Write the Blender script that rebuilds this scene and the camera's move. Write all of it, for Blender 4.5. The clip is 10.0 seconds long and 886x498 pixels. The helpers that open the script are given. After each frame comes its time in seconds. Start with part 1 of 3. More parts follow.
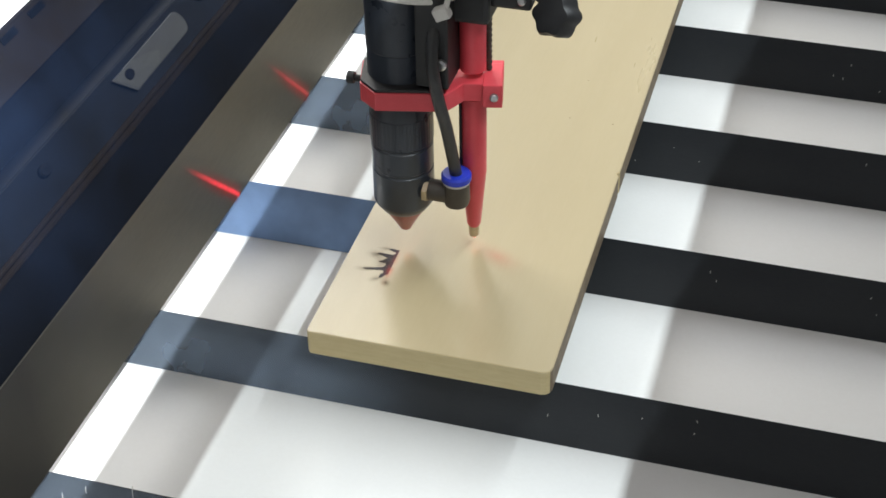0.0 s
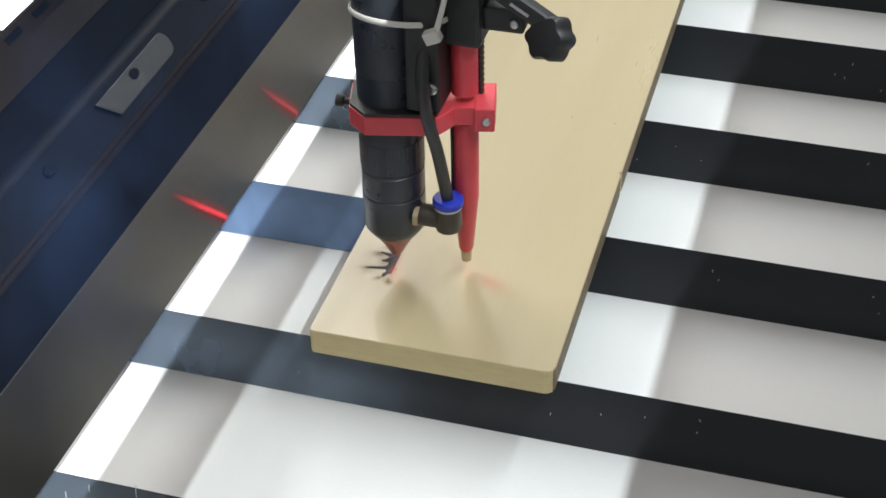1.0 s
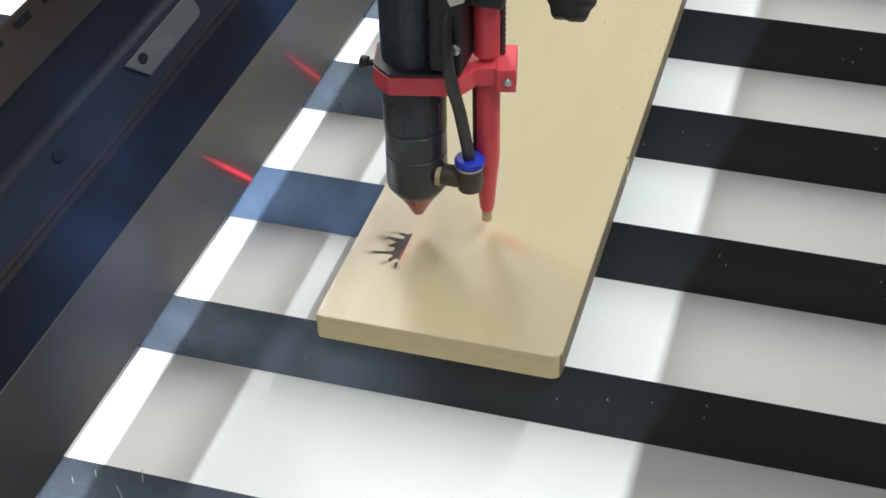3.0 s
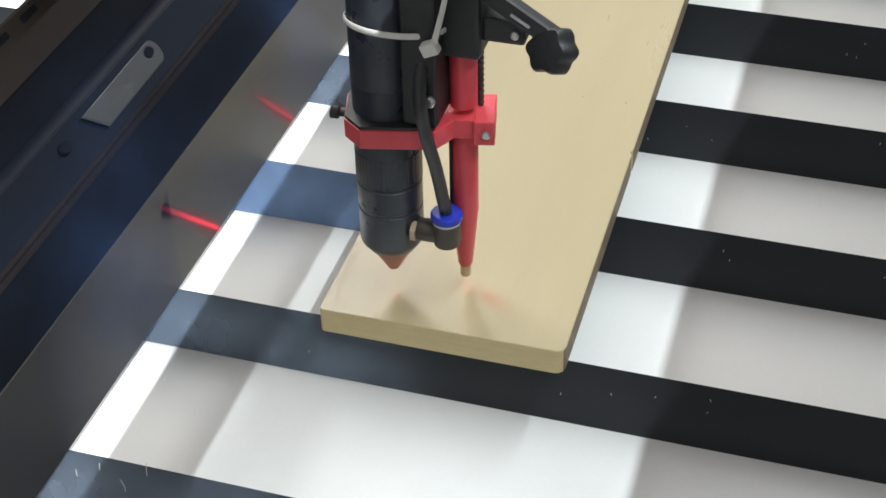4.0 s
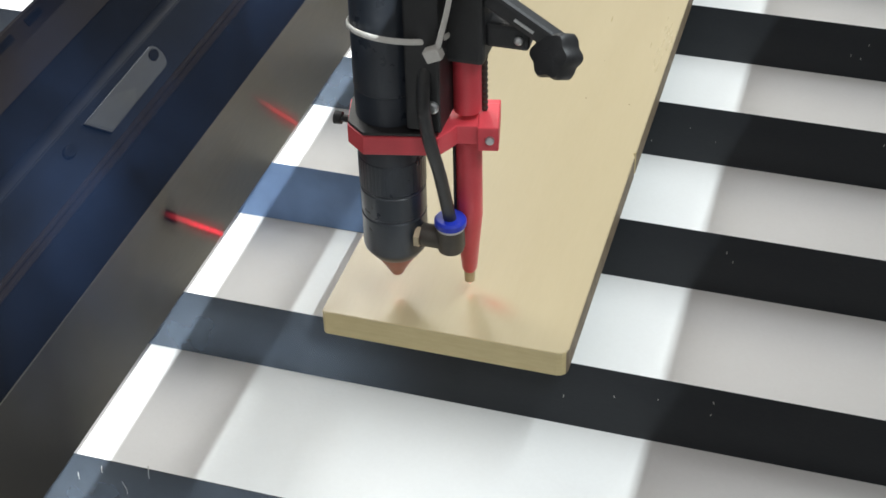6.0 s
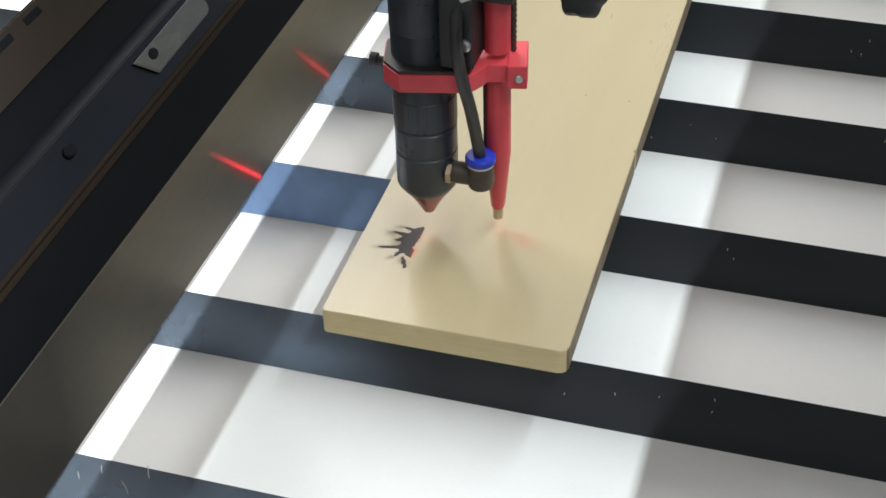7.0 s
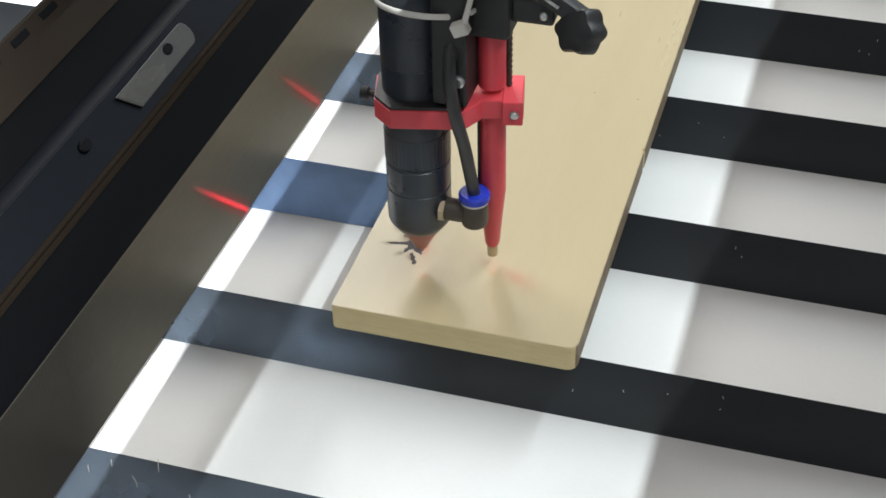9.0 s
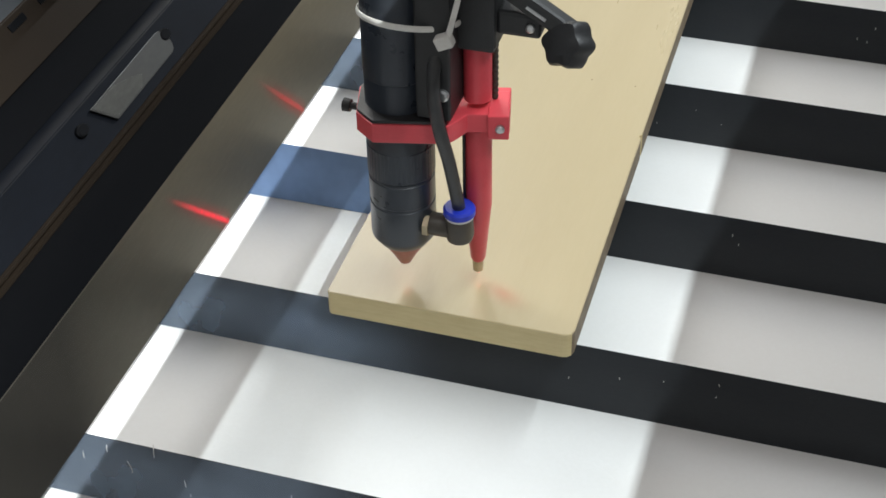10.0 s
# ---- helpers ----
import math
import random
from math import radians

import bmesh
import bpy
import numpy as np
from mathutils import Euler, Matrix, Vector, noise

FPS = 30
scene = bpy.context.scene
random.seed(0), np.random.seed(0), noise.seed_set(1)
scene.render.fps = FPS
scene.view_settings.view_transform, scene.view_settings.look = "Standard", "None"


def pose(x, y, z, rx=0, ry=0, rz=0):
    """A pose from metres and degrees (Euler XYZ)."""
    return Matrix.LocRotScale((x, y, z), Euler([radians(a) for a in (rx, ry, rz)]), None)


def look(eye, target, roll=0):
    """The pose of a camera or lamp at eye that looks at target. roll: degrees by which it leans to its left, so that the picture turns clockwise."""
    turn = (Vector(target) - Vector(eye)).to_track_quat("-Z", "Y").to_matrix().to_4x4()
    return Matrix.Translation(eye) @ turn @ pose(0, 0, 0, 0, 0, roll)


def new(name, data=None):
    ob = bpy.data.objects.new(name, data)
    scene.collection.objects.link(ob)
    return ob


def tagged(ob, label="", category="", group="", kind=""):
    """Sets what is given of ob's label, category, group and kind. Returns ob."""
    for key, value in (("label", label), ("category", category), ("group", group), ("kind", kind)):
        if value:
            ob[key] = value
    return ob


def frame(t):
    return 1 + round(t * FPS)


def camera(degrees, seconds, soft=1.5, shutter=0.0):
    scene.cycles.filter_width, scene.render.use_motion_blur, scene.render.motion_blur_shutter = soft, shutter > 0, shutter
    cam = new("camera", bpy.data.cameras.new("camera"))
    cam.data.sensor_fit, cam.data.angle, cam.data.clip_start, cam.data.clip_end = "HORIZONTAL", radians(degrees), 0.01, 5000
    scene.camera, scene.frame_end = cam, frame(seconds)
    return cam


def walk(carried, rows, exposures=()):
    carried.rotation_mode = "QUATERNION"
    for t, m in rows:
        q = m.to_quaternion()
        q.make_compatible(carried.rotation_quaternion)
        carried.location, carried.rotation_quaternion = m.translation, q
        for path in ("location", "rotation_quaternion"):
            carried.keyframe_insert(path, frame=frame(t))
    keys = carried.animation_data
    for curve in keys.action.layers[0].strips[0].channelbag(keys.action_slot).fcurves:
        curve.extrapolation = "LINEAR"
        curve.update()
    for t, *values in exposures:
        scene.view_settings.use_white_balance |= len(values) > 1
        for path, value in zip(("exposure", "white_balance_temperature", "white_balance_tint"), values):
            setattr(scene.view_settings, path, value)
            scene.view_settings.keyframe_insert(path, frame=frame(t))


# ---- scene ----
cam = camera(31.85, 10.0, soft=1.6)
CAMERA = [
    (0.0, 0.18985, -0.43278, 0.41576, 52.175, 0.975, 16.201),
    (0.5, 0.18972, -0.43296, 0.41516, 52.234, 0.984, 16.174),
    (1.0, 0.18882, -0.43363, 0.41593, 52.158, 0.991, 16.171),
    (1.5, 0.18785, -0.43296, 0.41547, 51.929, 0.976, 16.202),
    (2.0, 0.18837, -0.43285, 0.41707, 51.675, 1.095, 16.242),
    (2.5, 0.18897, -0.43276, 0.41539, 51.677, 1.177, 16.317),
    (4.0, 0.18709, -0.43343, 0.41485, 51.435, 1.011, 16.466),
    (4.5, 0.18759, -0.43331, 0.41589, 51.380, 1.005, 16.598),
    (5.0, 0.18837, -0.43351, 0.41596, 51.430, 0.973, 16.750),
    (5.5, 0.18807, -0.43295, 0.41559, 51.457, 1.035, 16.705),
    (7.0, 0.18912, -0.43095, 0.41322, 51.447, 1.455, 16.541),
    (7.5, 0.18709, -0.43246, 0.41463, 51.363, 1.436, 16.538),
    (8.0, 0.18696, -0.43185, 0.41427, 51.290, 1.344, 16.627),
    (8.5, 0.18599, -0.43410, 0.41468, 51.391, 1.370, 16.754),
    (9.0, 0.18583, -0.43353, 0.41382, 51.368, 1.177, 16.751),
    (9.5, 0.18502, -0.43330, 0.41377, 51.266, 0.942, 16.650),
    (10.0, 0.18546, -0.43263, 0.41315, 50.869, 0.920, 16.781),
]
walk(cam, [(t, pose(x, y, z, rx, ry, rz)) for t, x, y, z, rx, ry, rz in CAMERA])

# ---- plan, in metres: the board's front corner is the origin, the bars' tops are z = 0 ----
SHEET_Z = -0.0274          # white bed sheet under the bars
BAR_PITCH, BAR_WIDTH, BAR_FIRST = 0.0965, 0.0064, -0.0939
BOARD = (0.100, 0.62, 0.0116)
HEAD_X, HEAD_Y = 0.02575, 0.07151
BEAM_X = -0.0572


# ---- world and lights ----
world = bpy.data.worlds.new("workshop_air")
scene.world = world
world.use_nodes = True
world.node_tree.nodes["Background"].inputs[0].default_value = (0.55, 0.58, 0.62, 1)
world.node_tree.nodes["Background"].inputs[1].default_value = 0.05
scene.view_settings.exposure = 0.40


def lamp(name, m, watts, size, size_y, colour):
    data = bpy.data.lights.new(name, "AREA")
    data.energy, data.color = watts, colour
    data.shape, data.size, data.size_y = "RECTANGLE", size, size_y
    ob = new(name, data)
    ob.matrix_world = m
    return ob


# a long tube over the machine, along the beam, the lit ceiling, and two unseen panels beyond the beam, the back one
# added to brighten the board
lamp("tube_lamp", pose(0.70, 0.35, 1.30, 0, 28, 0), 82.0, 0.004, 2.2, (0.93, 0.985, 1.0))
lamp("ceiling_lamp_panel", pose(0.2, -0.4, 2.72), 21, 3.0, 3.0, (1.0, 0.935, 0.89))
lamp("side_lamp_panel", look((-2.10, 1.40, 2.12), (0.05, 0.05, 0)), 35, 1.1, 1.1, (0.97, 0.99, 1.0))
lamp("back_fill_panel", look((-1.62, 2.80, 2.12), (0.05, 0.05, 0)), 34, 1.0, 1.2, (1.0, 0.97, 0.90))


# ---- materials ----
def node(tree, kind, **values):
    n = tree.nodes.new(kind)
    for key, value in values.items():
        if key in n.inputs:
            n.inputs[key].default_value = value
    return n


def material(name, base, rough=0.5, metal=0.0, second=None, scale=60.0, amount=0.5, fine=900.0, bump=0.1,
             rough_var=0.1, stretch=(1, 1, 1), aniso=0.0, spec=0.5):
    """Two scales of variation in colour and gloss, and a fine relief."""
    m = bpy.data.materials.new(name)
    m.use_nodes = True
    t = m.node_tree
    p = t.nodes["Principled BSDF"]
    p.inputs["Metallic"].default_value = metal
    p.inputs["Specular IOR Level"].default_value = spec
    coord = node(t, "ShaderNodeTexCoord")
    mapping = node(t, "ShaderNodeMapping")
    mapping.inputs["Scale"].default_value = stretch
    t.links.new(coord.outputs["Object"], mapping.inputs["Vector"])
    big = node(t, "ShaderNodeTexNoise", Scale=scale, Detail=5.0, Roughness=0.6)
    small = node(t, "ShaderNodeTexNoise", Scale=fine, Detail=3.0, Roughness=0.6)
    for n in (big, small):
        t.links.new(mapping.outputs[0], n.inputs["Vector"])
    add = node(t, "ShaderNodeMath")
    add.operation = "MULTIPLY_ADD"
    t.links.new(small.outputs["Fac"], add.inputs[0])
    add.inputs[1].default_value = 0.35
    t.links.new(big.outputs["Fac"], add.inputs[2])
    ramp = node(t, "ShaderNodeMapRange")
    ramp.inputs["From Min"].default_value, ramp.inputs["From Max"].default_value = 0.45, 0.95
    ramp.inputs["To Min"].default_value, ramp.inputs["To Max"].default_value = 0.0, amount
    t.links.new(add.outputs[0], ramp.inputs["Value"])
    mix = node(t, "ShaderNodeMix")
    mix.data_type = "RGBA"
    mix.inputs[6].default_value = (*base, 1)
    mix.inputs[7].default_value = (*(second or [c * 0.7 for c in base]), 1)
    t.links.new(ramp.outputs[0], mix.inputs[0])
    t.links.new(mix.outputs[2], p.inputs["Base Color"])
    rr = node(t, "ShaderNodeMapRange")
    rr.inputs["To Min"].default_value, rr.inputs["To Max"].default_value = rough - rough_var, rough + rough_var
    t.links.new(big.outputs["Fac"], rr.inputs["Value"])
    t.links.new(rr.outputs[0], p.inputs["Roughness"])
    if bump:
        b = node(t, "ShaderNodeBump", Strength=bump, Distance=0.0004)
        t.links.new(small.outputs["Fac"], b.inputs["Height"])
        t.links.new(b.outputs[0], p.inputs["Normal"])
    if aniso:
        p.inputs["Anisotropic"].default_value = aniso
        way = node(t, "ShaderNodeCombineXYZ")
        way.inputs[1].default_value = 1.0
        t.links.new(way.outputs[0], p.inputs["Tangent"])
    return m


WHITE_SHEET = material("white_painted_sheet", (0.76, 0.76, 0.75), 0.50, 0, (0.68, 0.67, 0.65), 9, 0.6, 520, 0.15)
BAR = material("black_steel_bar", (0.020, 0.023, 0.028), 0.38, 0, (0.034, 0.037, 0.040), 22, 0.9, 1200, 0.1, 0.08, (0.3, 1, 1), 0, 0.25)
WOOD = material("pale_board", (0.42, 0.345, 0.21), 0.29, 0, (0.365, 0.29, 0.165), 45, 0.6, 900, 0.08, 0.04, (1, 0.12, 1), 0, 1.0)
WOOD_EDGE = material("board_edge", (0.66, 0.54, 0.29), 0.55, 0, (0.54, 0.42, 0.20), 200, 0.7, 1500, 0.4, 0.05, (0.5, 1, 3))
EDGE_SHADE_AND_SPECK = material("edge_shade_and_speck_brown", (0.24, 0.18, 0.115), 0.65, 0, (0.09, 0.06, 0.035), 160, 0.8, 1500, 0.4)
BLACK_TUBE = material("black_anodised", (0.026, 0.032, 0.043), 0.30, 0.0, (0.042, 0.049, 0.060), 90, 0.7, 1500, 0.12)
BLACK_PLASTIC = material("black_plastic", (0.011, 0.011, 0.012), 0.48, 0, (0.024, 0.024, 0.025), 120, 0.7, 1200, 0.2)
HOSE_RUBBER = material("black_hose", (0.022, 0.023, 0.025), 0.40, 0, (0.045, 0.043, 0.04), 200, 0.7, 1500, 0.15)
RED = material("red_anodised", (0.74, 0.075, 0.095), 0.36, 0.0, (0.58, 0.045, 0.06), 80, 0.6, 1300, 0.1)
# red light on the nozzle is put into its metal colour
NOZZLE = material("nozzle_metal", (0.50, 0.23, 0.23), 0.32, 0.8, (0.26, 0.14, 0.12), 150, 0.7, 1500, 0.1)
BRASS = material("brass", (0.55, 0.46, 0.32), 0.38, 0.7, (0.36, 0.29, 0.19), 200, 0.6, 1500, 0.1)
STEEL = material("bright_steel", (0.62, 0.62, 0.62), 0.3, 0.9, (0.4, 0.4, 0.4), 200, 0.6, 1500, 0.1)
BLUE = material("blue_plastic", (0.020, 0.045, 0.52), 0.35, 0, (0.015, 0.03, 0.36), 200, 0.6, 1500, 0.05)
FITTING = material("brown_black_fitting", (0.050, 0.042, 0.034), 0.45, 0.1, (0.08, 0.065, 0.05), 200, 0.7, 1500, 0.2)
NYLON = material("white_nylon", (0.72, 0.70, 0.66), 0.45, 0, (0.55, 0.52, 0.47), 200, 0.6, 1500, 0.1)
PANEL = material("brushed_aluminium", (0.215, 0.195, 0.155), 0.46, 0.95, (0.14, 0.125, 0.098), 9, 0.9, 500, 0.06, 0.06, (1, 0.25, 1), 0.0, 0.5)
BEAM_BLACK = material("black_beam", (0.0018, 0.002, 0.0025), 0.5, 0, (0.0035, 0.0035, 0.004), 20, 0.7, 700, 0.1, 0.1, (1, 0.2, 1), 0, 0.04)
RAIL = material("worn_steel_rail", (0.005, 0.006, 0.0085), 0.42, 0.1, (0.0022, 0.0024, 0.003), 9, 1.0, 500, 0.1, 0.12, (1, 0.25, 1), 0, 0.07)
GLINT_AND_SCRATCH = material("glint_and_scratch_grey", (0.060, 0.058, 0.052), 0.36, 0.4, (0.016, 0.016, 0.015), 45, 1.0, 600, 0.15, 0.1, (1, 0.4, 1))
RAIL_GLINT_DULL = material("dull_rail_glint", (0.030, 0.029, 0.026), 0.42, 0.3, (0.012, 0.012, 0.012), 45, 1.0, 600, 0.15, 0.1, (1, 0.4, 1))
TRAY = material("brown_grey_tray", (0.010, 0.0072, 0.005), 0.55, 0.0, (0.0065, 0.0047, 0.0036), 25, 0.7, 700, 0.1, 0.1, (1, 1, 1), 0, 0.06)
MACHINE = material("machine_paint", (0.30, 0.31, 0.33), 0.5, 0, (0.24, 0.25, 0.27), 8, 0.6, 300, 0.1)
PLASTER = material("workshop_plaster", (0.60, 0.61, 0.62), 0.8, 0, (0.53, 0.54, 0.55), 2, 0.6, 60, 0.2)
CONCRETE = material("workshop_floor_paint", (0.26, 0.26, 0.25), 0.6, 0, (0.20, 0.20, 0.19), 2, 0.7, 60, 0.2)
DUST = material("pale_chips", (0.62, 0.60, 0.56), 0.7, 0, (0.45, 0.42, 0.38), 300, 0.6, 1500, 0.1)


def glow(name, colour, strength):
    m = bpy.data.materials.new(name)
    m.use_nodes = True
    p = m.node_tree.nodes["Principled BSDF"]
    p.inputs["Base Color"].default_value = (*colour, 1)
    p.inputs["Emission Color"].default_value = (*colour, 1)
    p.inputs["Emission Strength"].default_value = strength
    return m


def veil(name, colour, density, scale, glowing=0.0, inner=0.0, plateau=1.0, along=False):
    """A thin, torn veil: densest in the middle of its piece, gone at its rim (along: at its two ends alone)."""
    m = bpy.data.materials.new(name)
    m.use_nodes = True
    t = m.node_tree
    t.nodes.remove(t.nodes["Principled BSDF"])
    coord = node(t, "ShaderNodeTexCoord")
    centre = node(t, "ShaderNodeMapping")
    centre.inputs["Location"].default_value = (-1, 0 if along else -1, 0)
    centre.inputs["Scale"].default_value = (2, 0 if along else 2, 0)
    t.links.new(coord.outputs["Generated"], centre.inputs["Vector"])
    ball = node(t, "ShaderNodeTexGradient")
    ball.gradient_type = "QUADRATIC_SPHERE"
    t.links.new(centre.outputs[0], ball.inputs["Vector"])
    tear = node(t, "ShaderNodeTexNoise", Scale=scale, Detail=4.0, Roughness=0.55)
    t.links.new(coord.outputs["Object"], tear.inputs["Vector"])
    span = node(t, "ShaderNodeMapRange")
    span.inputs["From Min"].default_value, span.inputs["From Max"].default_value = 0.35, 0.7
    span.inputs["To Min"].default_value = inner
    t.links.new(tear.outputs["Fac"], span.inputs["Value"])
    times = node(t, "ShaderNodeMath")
    times.operation = "MULTIPLY"
    rim = node(t, "ShaderNodeMath")
    rim.operation, rim.use_clamp = "MULTIPLY", True
    rim.inputs[1].default_value = plateau
    t.links.new(ball.outputs["Fac"], rim.inputs[0])
    t.links.new(rim.outputs[0], times.inputs[0])
    t.links.new(span.outputs[0], times.inputs[1])
    dense = node(t, "ShaderNodeMath")
    dense.operation, dense.use_clamp = "MULTIPLY", True
    t.links.new(times.outputs[0], dense.inputs[0])
    dense.inputs[1].default_value = density
    clear = node(t, "ShaderNodeBsdfTransparent")
    if glowing:
        body = node(t, "ShaderNodeEmission", Strength=glowing)
    else:
        body = node(t, "ShaderNodeBsdfDiffuse")
    body.inputs["Color"].default_value = (*colour, 1)
    mix = node(t, "ShaderNodeMixShader")
    t.links.new(dense.outputs[0], mix.inputs[0])
    t.links.new(clear.outputs[0], mix.inputs[1])
    t.links.new(body.outputs[0], mix.inputs[2])
    t.links.new(mix.outputs[0], t.nodes["Material Output"].inputs[0])
    return m


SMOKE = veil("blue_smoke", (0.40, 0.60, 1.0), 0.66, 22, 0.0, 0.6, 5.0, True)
GREY_HAZE = veil("grey_blue_haze", (0.40, 0.50, 0.64), 0.44, 22, 0.0, 0.35, 4.0, True)
WISP = veil("blue_smoke_wisp", (0.30, 0.42, 0.66), 0.16, 26, 0.0, 0.0)
THIN_SMOKE = veil("thin_blue_smoke", (0.10, 0.19, 0.44), 0.075, 16, 0.0, 0.2)


def beam_light(name, colour, density, strength, sharp):
    """A drawn-out streak of painted, glowing light: faint at its upper end, full at its lower one, soft to both sides.
    """
    m = bpy.data.materials.new(name)
    m.use_nodes = True
    t = m.node_tree
    t.nodes.remove(t.nodes["Principled BSDF"])
    coord = node(t, "ShaderNodeTexCoord")
    axes = node(t, "ShaderNodeSeparateXYZ")
    t.links.new(coord.outputs["Generated"], axes.inputs[0])
    rise = node(t, "ShaderNodeMapRange")
    rise.interpolation_type = "SMOOTHSTEP"
    rise.inputs["From Min"].default_value, rise.inputs["From Max"].default_value = 0.0, 0.75
    t.links.new(axes.outputs[0], rise.inputs["Value"])
    side = node(t, "ShaderNodeMath")
    side.operation = "PINGPONG"
    side.inputs[1].default_value = 0.5
    t.links.new(axes.outputs[1], side.inputs[0])
    soft = node(t, "ShaderNodeMapRange")
    soft.interpolation_type = "SMOOTHERSTEP"
    soft.inputs["From Min"].default_value, soft.inputs["From Max"].default_value = sharp, 0.5
    t.links.new(side.outputs[0], soft.inputs["Value"])
    grain = node(t, "ShaderNodeTexNoise", Scale=320.0, Detail=3.0, Roughness=0.6)
    t.links.new(coord.outputs["Object"], grain.inputs["Vector"])
    value = rise.outputs[0]
    for other, much in ((soft.outputs[0], 1.0), (grain.outputs["Fac"], 2.0 * density)):
        times = node(t, "ShaderNodeMath")
        times.operation = "MULTIPLY"
        t.links.new(value, times.inputs[0])
        t.links.new(other, times.inputs[1])
        scaled = node(t, "ShaderNodeMath")
        scaled.operation, scaled.use_clamp = "MULTIPLY", True
        t.links.new(times.outputs[0], scaled.inputs[0])
        scaled.inputs[1].default_value = much
        value = scaled.outputs[0]
    clear = node(t, "ShaderNodeBsdfTransparent")
    body = node(t, "ShaderNodeEmission", Strength=strength)
    body.inputs["Color"].default_value = (*colour, 1)
    mix = node(t, "ShaderNodeMixShader")
    t.links.new(value, mix.inputs[0])
    t.links.new(clear.outputs[0], mix.inputs[1])
    t.links.new(body.outputs[0], mix.inputs[2])
    t.links.new(mix.outputs[0], t.nodes["Material Output"].inputs[0])
    return m


STREAK_RED = beam_light("red_streak_glow", (1.0, 0.07, 0.09), 0.72, 0.95, 0.0)
HALO_RED = beam_light("red_streak_halo", (1.0, 0.10, 0.08), 0.16, 0.5, 0.0)
FAINT_RED = beam_light("faint_red_streak_glow", (1.0, 0.12, 0.12), 0.36, 0.6, 0.0)
PINK_RED = veil("pink_pointer_light", (1.0, 0.27, 0.20), 0.22, 10, 0.75, 0.9)
EDGE_LIGHT_RED = veil("painted_edge_light", (1.0, 0.16, 0.12), 0.35, 160, 0.7, 0.0, 2.0)
CHAR = material("charred_wood", (0.018, 0.015, 0.022), 0.42, 0, (0.050, 0.036, 0.040), 260, 0.9, 2500, 0.5)
SOOT = veil("soot_smear", (0.075, 0.052, 0.030), 0.62, 110, 0.0, 0.5)
PANEL_SHADE = veil("panel_shade", (0.016, 0.015, 0.014), 0.62, 14, 0.0, 1.0, 2.6, True)
TINTED = bpy.data.materials.new("dimming_tint")
TINTED.use_nodes = True
tint_tree = TINTED.node_tree
tint_tree.nodes.remove(tint_tree.nodes["Principled BSDF"])
tint = node(tint_tree, "ShaderNodeBsdfTransparent")
tint.inputs["Color"].default_value = (0.50, 0.51, 0.515, 1)
sheen = node(tint_tree, "ShaderNodeBsdfGlossy", Roughness=0.05)
tint_mix = node(tint_tree, "ShaderNodeMixShader")
tint_mix.inputs[0].default_value = 0.02
tint_tree.links.new(tint.outputs[0], tint_mix.inputs[1])
tint_tree.links.new(sheen.outputs[0], tint_mix.inputs[2])
tint_tree.links.new(tint_mix.outputs[0], tint_tree.nodes["Material Output"].inputs[0])
RED_GLOW = glow("red_disc_glow", (1.0, 0.05, 0.06), 2.5)


# ---- shapes ----
def part(name, bm, mat, parent=None, label="", smooth=False):
    """Links a bmesh as one mesh object, under parent if there is one."""
    me = bpy.data.meshes.new(name)
    bmesh.ops.recalc_face_normals(bm, faces=bm.faces)
    if smooth:
        for f in bm.faces:
            f.smooth = True
        for e in bm.edges:
            e.smooth = len(e.link_faces) == 2 and e.calc_face_angle(0) < radians(35)
    bm.to_mesh(me)
    bm.free()
    me.materials.append(mat)
    ob = new(name, me)
    if parent:
        ob.parent = parent
    return tagged(ob, label)


def box(x0, x1, y0, y1, z0, z1, bevel=0.0, bm=None, m=None):
    bm = bm or bmesh.new()
    made = bmesh.ops.create_cube(bm, size=1.0)["verts"]
    for v in made:
        v.co = Vector(((x0 + x1) / 2 + v.co.x * (x1 - x0), (y0 + y1) / 2 + v.co.y * (y1 - y0), (z0 + z1) / 2 + v.co.z * (z1 - z0)))
    if bevel:
        edges = list({e for v in made for e in v.link_edges})
        made = bmesh.ops.bevel(bm, geom=edges, offset=bevel, segments=2, affect="EDGES", profile=0.6)["verts"]
    if m:
        bmesh.ops.transform(bm, matrix=m, verts=list(set(made)))
    return bm


def lathe(profile, n=48, m=None, bm=None, wobble=None):
    """Turns (radius, z) pairs round the z axis; wobble(angle) scales the radius."""
    bm = bm or bmesh.new()
    rings = []
    for r, z in profile:
        ring = []
        for k in range(n):
            a = 2 * math.pi * k / n
            q = r * (wobble(a, z) if wobble else 1)
            co = Vector((q * math.cos(a), q * math.sin(a), z))
            ring.append(bm.verts.new(m @ co if m else co))
        rings.append(ring)
    for lower, upper in zip(rings, rings[1:]):
        for k in range(n):
            bm.faces.new((lower[k], lower[(k + 1) % n], upper[(k + 1) % n], upper[k]))
    bm.faces.new(rings[0][::-1])
    bm.faces.new(rings[-1])
    return bm


